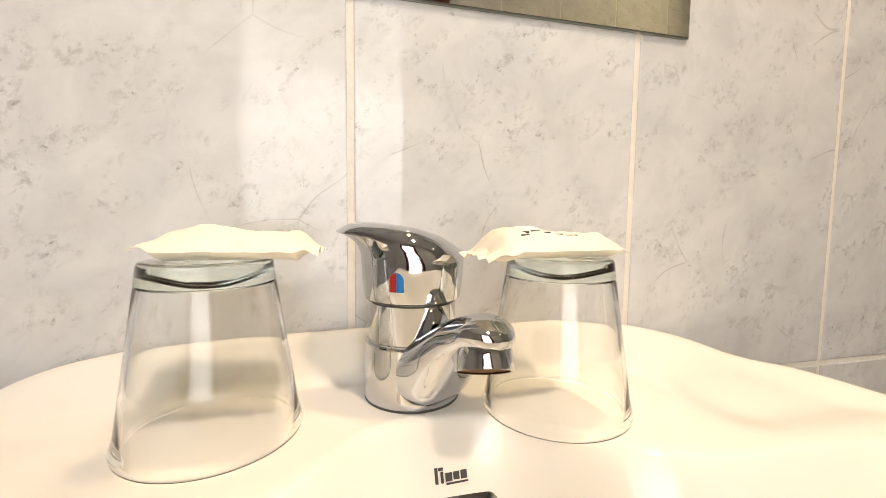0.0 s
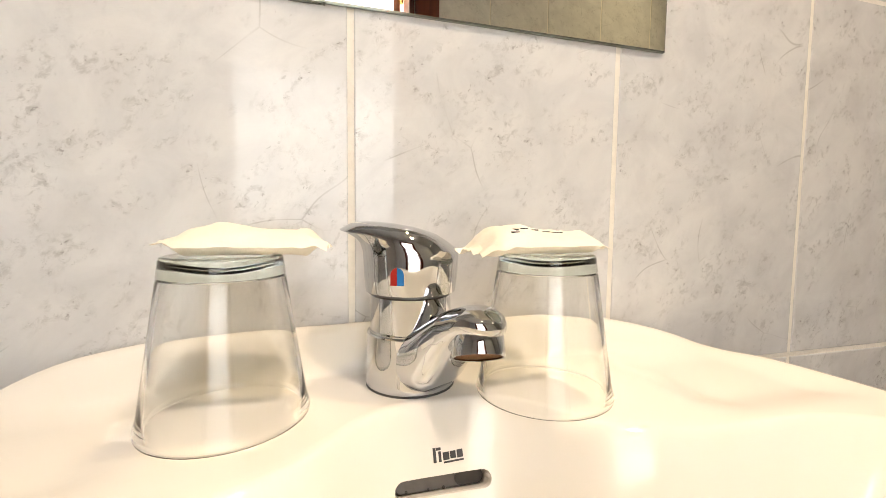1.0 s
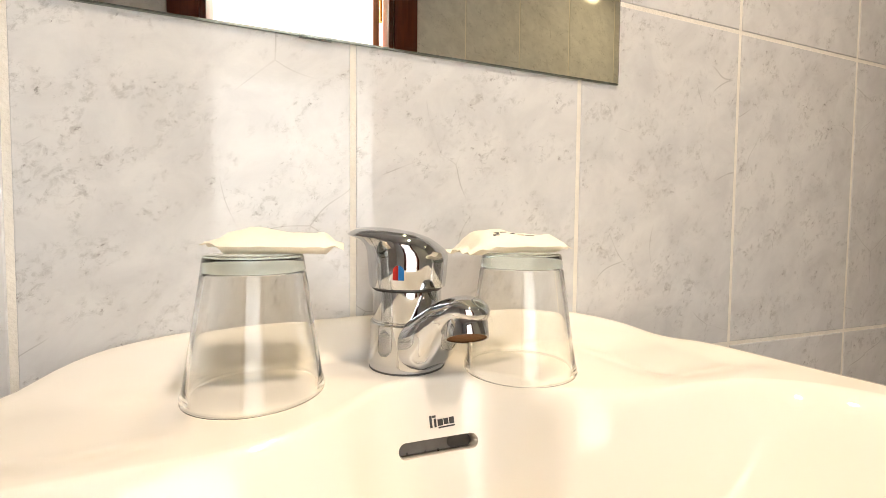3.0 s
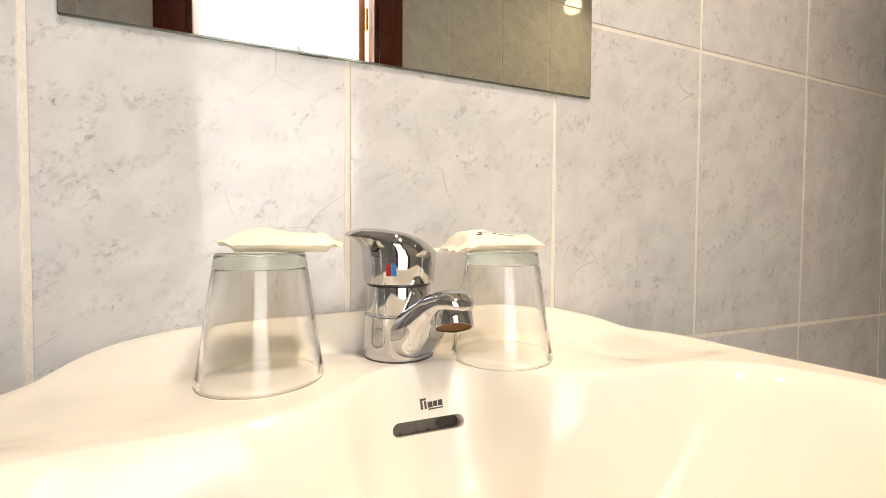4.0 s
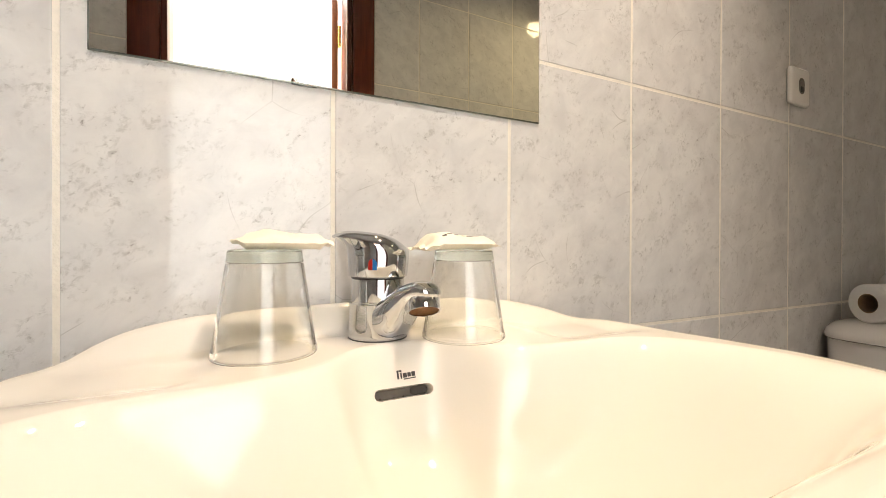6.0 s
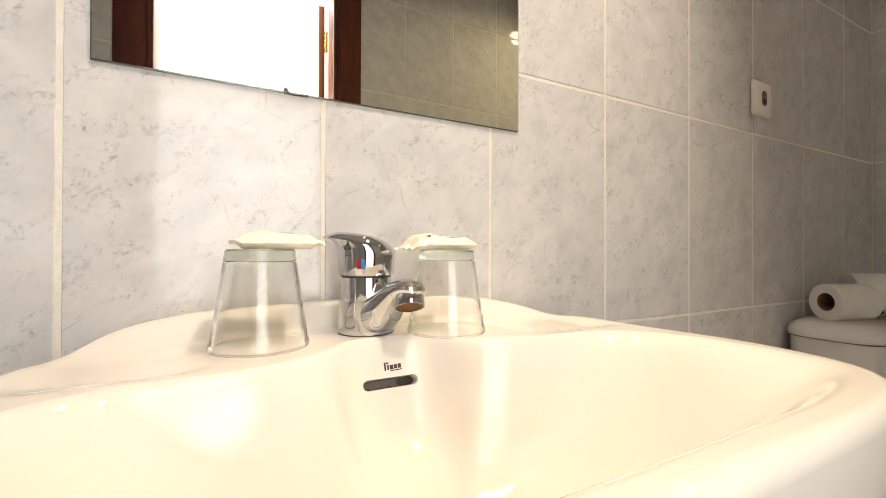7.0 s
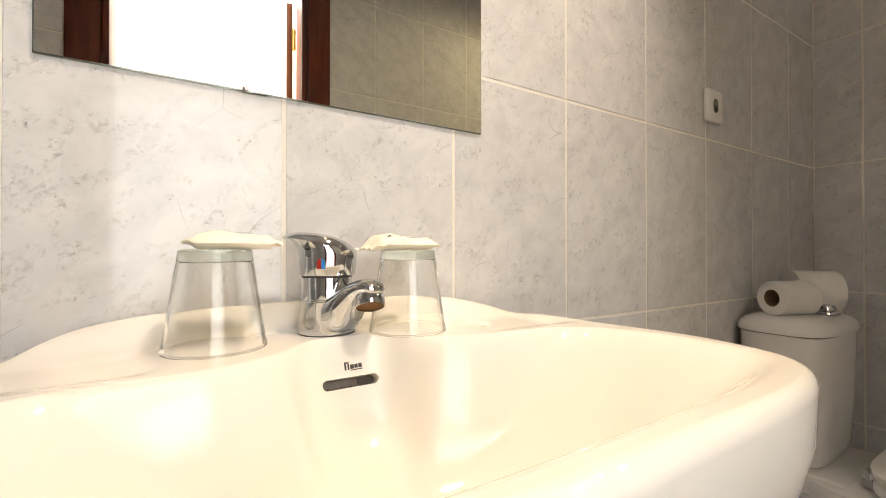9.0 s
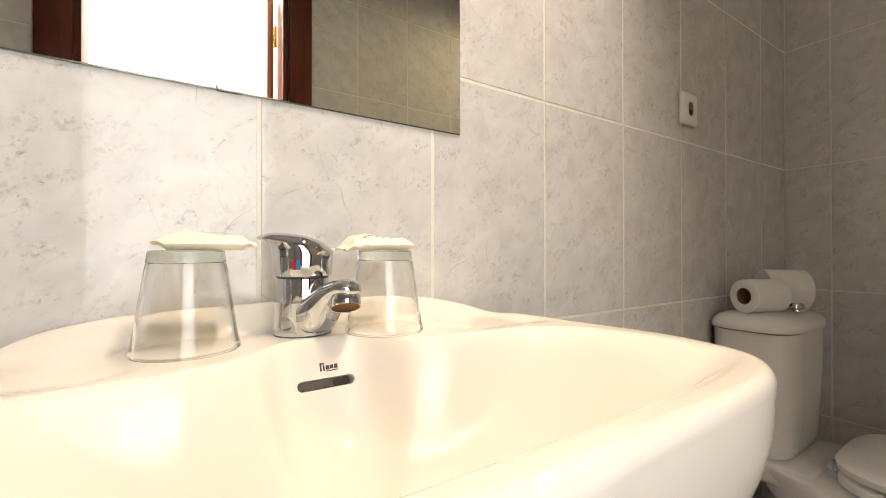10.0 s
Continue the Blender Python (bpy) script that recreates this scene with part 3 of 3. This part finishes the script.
soap(-0.60, -0.85, 0.956, -4, 3, 0.1, 0.43, "soap in a crinkled cream paper sachet on an upturned tumbler")
packet = soap(1.11, -0.985, 0.957, 5, 8, 0.55, 0.46, "soap in a printed cream paper sachet on an upturned tumbler")
sachet = next(c for c in packet.children if c.name.startswith("sachet"))
skin = BVHTree.FromPolygons([v.co for v in sachet.data.vertices], [tuple(p.vertices) for p in sachet.data.polygons])
printing = bmesh.new()
for x, y, w, h in ((-0.225, -0.175, 0.05, 0.012), (-0.205, -0.14, 0.014, 0.06), (-0.15, -0.15, 0.05, 0.012), (-0.08, -0.14, 0.07, 0.011), (0.02, -0.13, 0.05, 0.011), (0.10, -0.135, 0.08, 0.011)):
    z = skin.ray_cast(Vector((x / 10, y / 10, 0.1)), Vector((0, 0, -1)))[0].z * 10
    box(printing, x - w / 2, x + w / 2, y - h / 2, y + h / 2, z - 0.006, z + 0.004)
part("printing", printing, INK, packet, "dark unreadable print")


# ---- toilet ----
def toilet():
    t = thing("toilet", 12.58, 0, FLOOR, "white porcelain close-coupled toilet with its lid closed", "toilet")

    def tub(levels, cy, power=5.0, count=56):
        return rings(bmesh.new(), [ellipse(0, cy, z, (1, 0, 0), a, (0, 1, 0), b, count, power) for z, a, b in levels], True, True)

    part("cistern", tub(((4.30, 1.18, 0.62), (4.36, 1.30, 0.74), (4.6, 1.38, 0.82), (6.0, 1.48, 0.88), (7.42, 1.55, 0.91)), -0.98, 4.4), TOILET_WHITE, t)
    lid = part("cistern_lid", tub(((7.43, 1.57, 0.93), (7.46, 1.65, 0.98), (7.54, 1.67, 0.99), (7.66, 1.62, 0.95), (7.77, 1.50, 0.85), (7.84, 1.28, 0.68), (7.88, 0.9, 0.45), (7.89, 0.4, 0.2)), -0.98, 3.6), TOILET_WHITE, t)
    button = part("flush_button", lathe([(0.0, 7.88), (0.30, 7.88), (0.29, 7.93), (0.22, 7.96), (0.21, 8.04), (0.17, 8.09), (0.0, 8.11)], 32), CHROME, lid, "chrome flush button", m=pose(0.008, -0.150, 0))
    shape = []
    for z, a, b, cy in ((0.0, 1.0, 1.6, -3.3), (0.3, 0.98, 1.58, -3.3), (1.6, 0.95, 1.7, -3.4), (2.8, 1.25, 2.2, -3.6), (3.6, 1.62, 2.75, -3.65), (4.1, 1.78, 2.95, -3.60), (4.22, 1.76, 2.93, -3.60), (4.25, 1.6, 2.8, -3.6)):
        shape.append(ellipse(0, cy, z, (1, 0, 0), a, (0, 1, 0), b, 56, 2.7))
    part("pan", rings(bmesh.new(), shape, True, True), TOILET_WHITE, t)
    part("shelf", slab(-1.45, 1.45, -2.3, -0.12, 3.75, 4.29, bevel=0.18, segments=4), TOILET_WHITE, t)
    part("seat", tub(((4.32, 1.70, 2.0), (4.34, 1.76, 2.06), (4.48, 1.76, 2.06), (4.52, 1.70, 2.0)), -4.55, 3.8), WHITE_PLASTIC, t)
    part("lid", tub(((4.60, 1.62, 1.94), (4.62, 1.71, 2.02), (4.76, 1.74, 2.05), (4.84, 1.66, 1.96), (4.88, 1.2, 1.5)), -4.50, 3.8), WHITE_PLASTIC, t)
    for x in (-0.8, 0.8):
        part("seat_hinge", slab(x - 0.2, x + 0.2, -2.62, -2.36, 4.27, 4.62, bevel=0.06), CHROME, t, "small chrome seat hinge")
    return t


toilet()


def toilet_roll(x, y, z, turn, ro, label):
    """A roll lying on its side."""
    r = thing("toilet_roll", x, y, z, label, "toilet roll", "toilet rolls on the cistern", turn)
    ri, half = 0.20, 0.48
    lie = pose(0, 0, ro / 10, 0, 90, 0)
    part("paper", lathe([(ri + 0.012, -half), (ro - 0.02, -half), (ro, -half + 0.02), (ro, half - 0.02), (ro - 0.02, half), (ri + 0.012, half)], 56, closed=True), PAPER, r, m=lie, smooth=40)
    part("core", lathe([(ri, -half + 0.01), (ri + 0.014, -half + 0.004), (ri + 0.014, half - 0.004), (ri, half - 0.01)], 40, closed=True), CARD, r, "brown cardboard core", m=lie)
    return r


toilet_roll(11.78, -1.05, -0.655, -24, 0.43, "white toilet roll lying on the cistern lid, core showing")
toilet_roll(13.10, -1.12, -0.655, -48, 0.54, "white toilet roll lying behind another on the cistern lid")

# ceiling fittings, all unseen; the third is made up to go with the fill spot
for x, y in ((3.0, -0.6), (4.0, -7.2), (15.8, -7.5)):
    fitting = thing("ceiling_downlight", x, y, TOP, "round recessed halogen downlight in the ceiling", "ceiling light", "downlights")
    part("trim_ring", lathe([(0.42, 0.0), (0.44, -0.06), (0.52, -0.05), (0.55, 0.0)], 40), CHROME, fitting)


# ---- tiles ----
SHARED = {}


def tile_mesh(w, h):
    key = (round(w, 3), round(h, 3))
    if key not in SHARED:
        bm = bmesh.new()
        box(bm, 0.027, w - 0.027, 0.0, 0.06, 0.027, h - 0.027)
        edges = [e for e in bm.edges if all(abs(v.co.y) < 1e-6 for v in e.verts)]
        bmesh.ops.bevel(bm, geom=edges, offset=0.010, segments=2, profile=0.5, affect="EDGES")
        SHARED[key] = finish(bm, MARBLE, 0)
    return SHARED[key]


def tile_region(wall, at, a0, a1, z0, z1, first, pitch=2.5):
    """Tiles over a rectangle of a wall; at(a) gives the pose of the lower corner at distance a along it, in decimetres."""
    lines = [a0] + [first + pitch * k for k in range(-20, 21) if a0 + 0.15 < first + pitch * k < a1 - 0.15] + [a1]
    rows = [z0] + [FIRST + ROW * k for k in range(-4, 6) if z0 + 0.2 < FIRST + ROW * k < z1 - 0.2] + [z1]
    for p, q in zip(lines, lines[1:]):
        for low, high in zip(rows, rows[1:]):
            ob = new("tile", tile_mesh(q - p, high - low))
            ob.parent = wall
            ob.matrix_basis = at(p) @ pose(0, 0, low / 10)


tile_region(wall_north, lambda a: pose(a / 10, 0, 0), X0, X1, FLOOR, TOP, 0.0)
tile_region(wall_east, lambda a: pose(X1 / 10, -a / 10, 0, 0, 0, -90), 0.0, -Y1, FLOOR, TOP, 1.2)
tile_region(wall_west, lambda a: pose(X0 / 10, Y1 / 10 + a / 10, 0, 0, 0, 90), 0.0, -Y1, FLOOR, TOP, 0.0)
for s0, s1, s2, s3 in ((-X1, -3.83, FLOOR, TOP), (4.61, -X0, FLOOR, TOP), (-3.83, 4.61, DOOR[2] + 0.91, TOP)):
    tile_region(wall_south, lambda a: pose(-a / 10, Y1 / 10, 0, 0, 0, 180), s0, s1, s2, s3, -5.9)
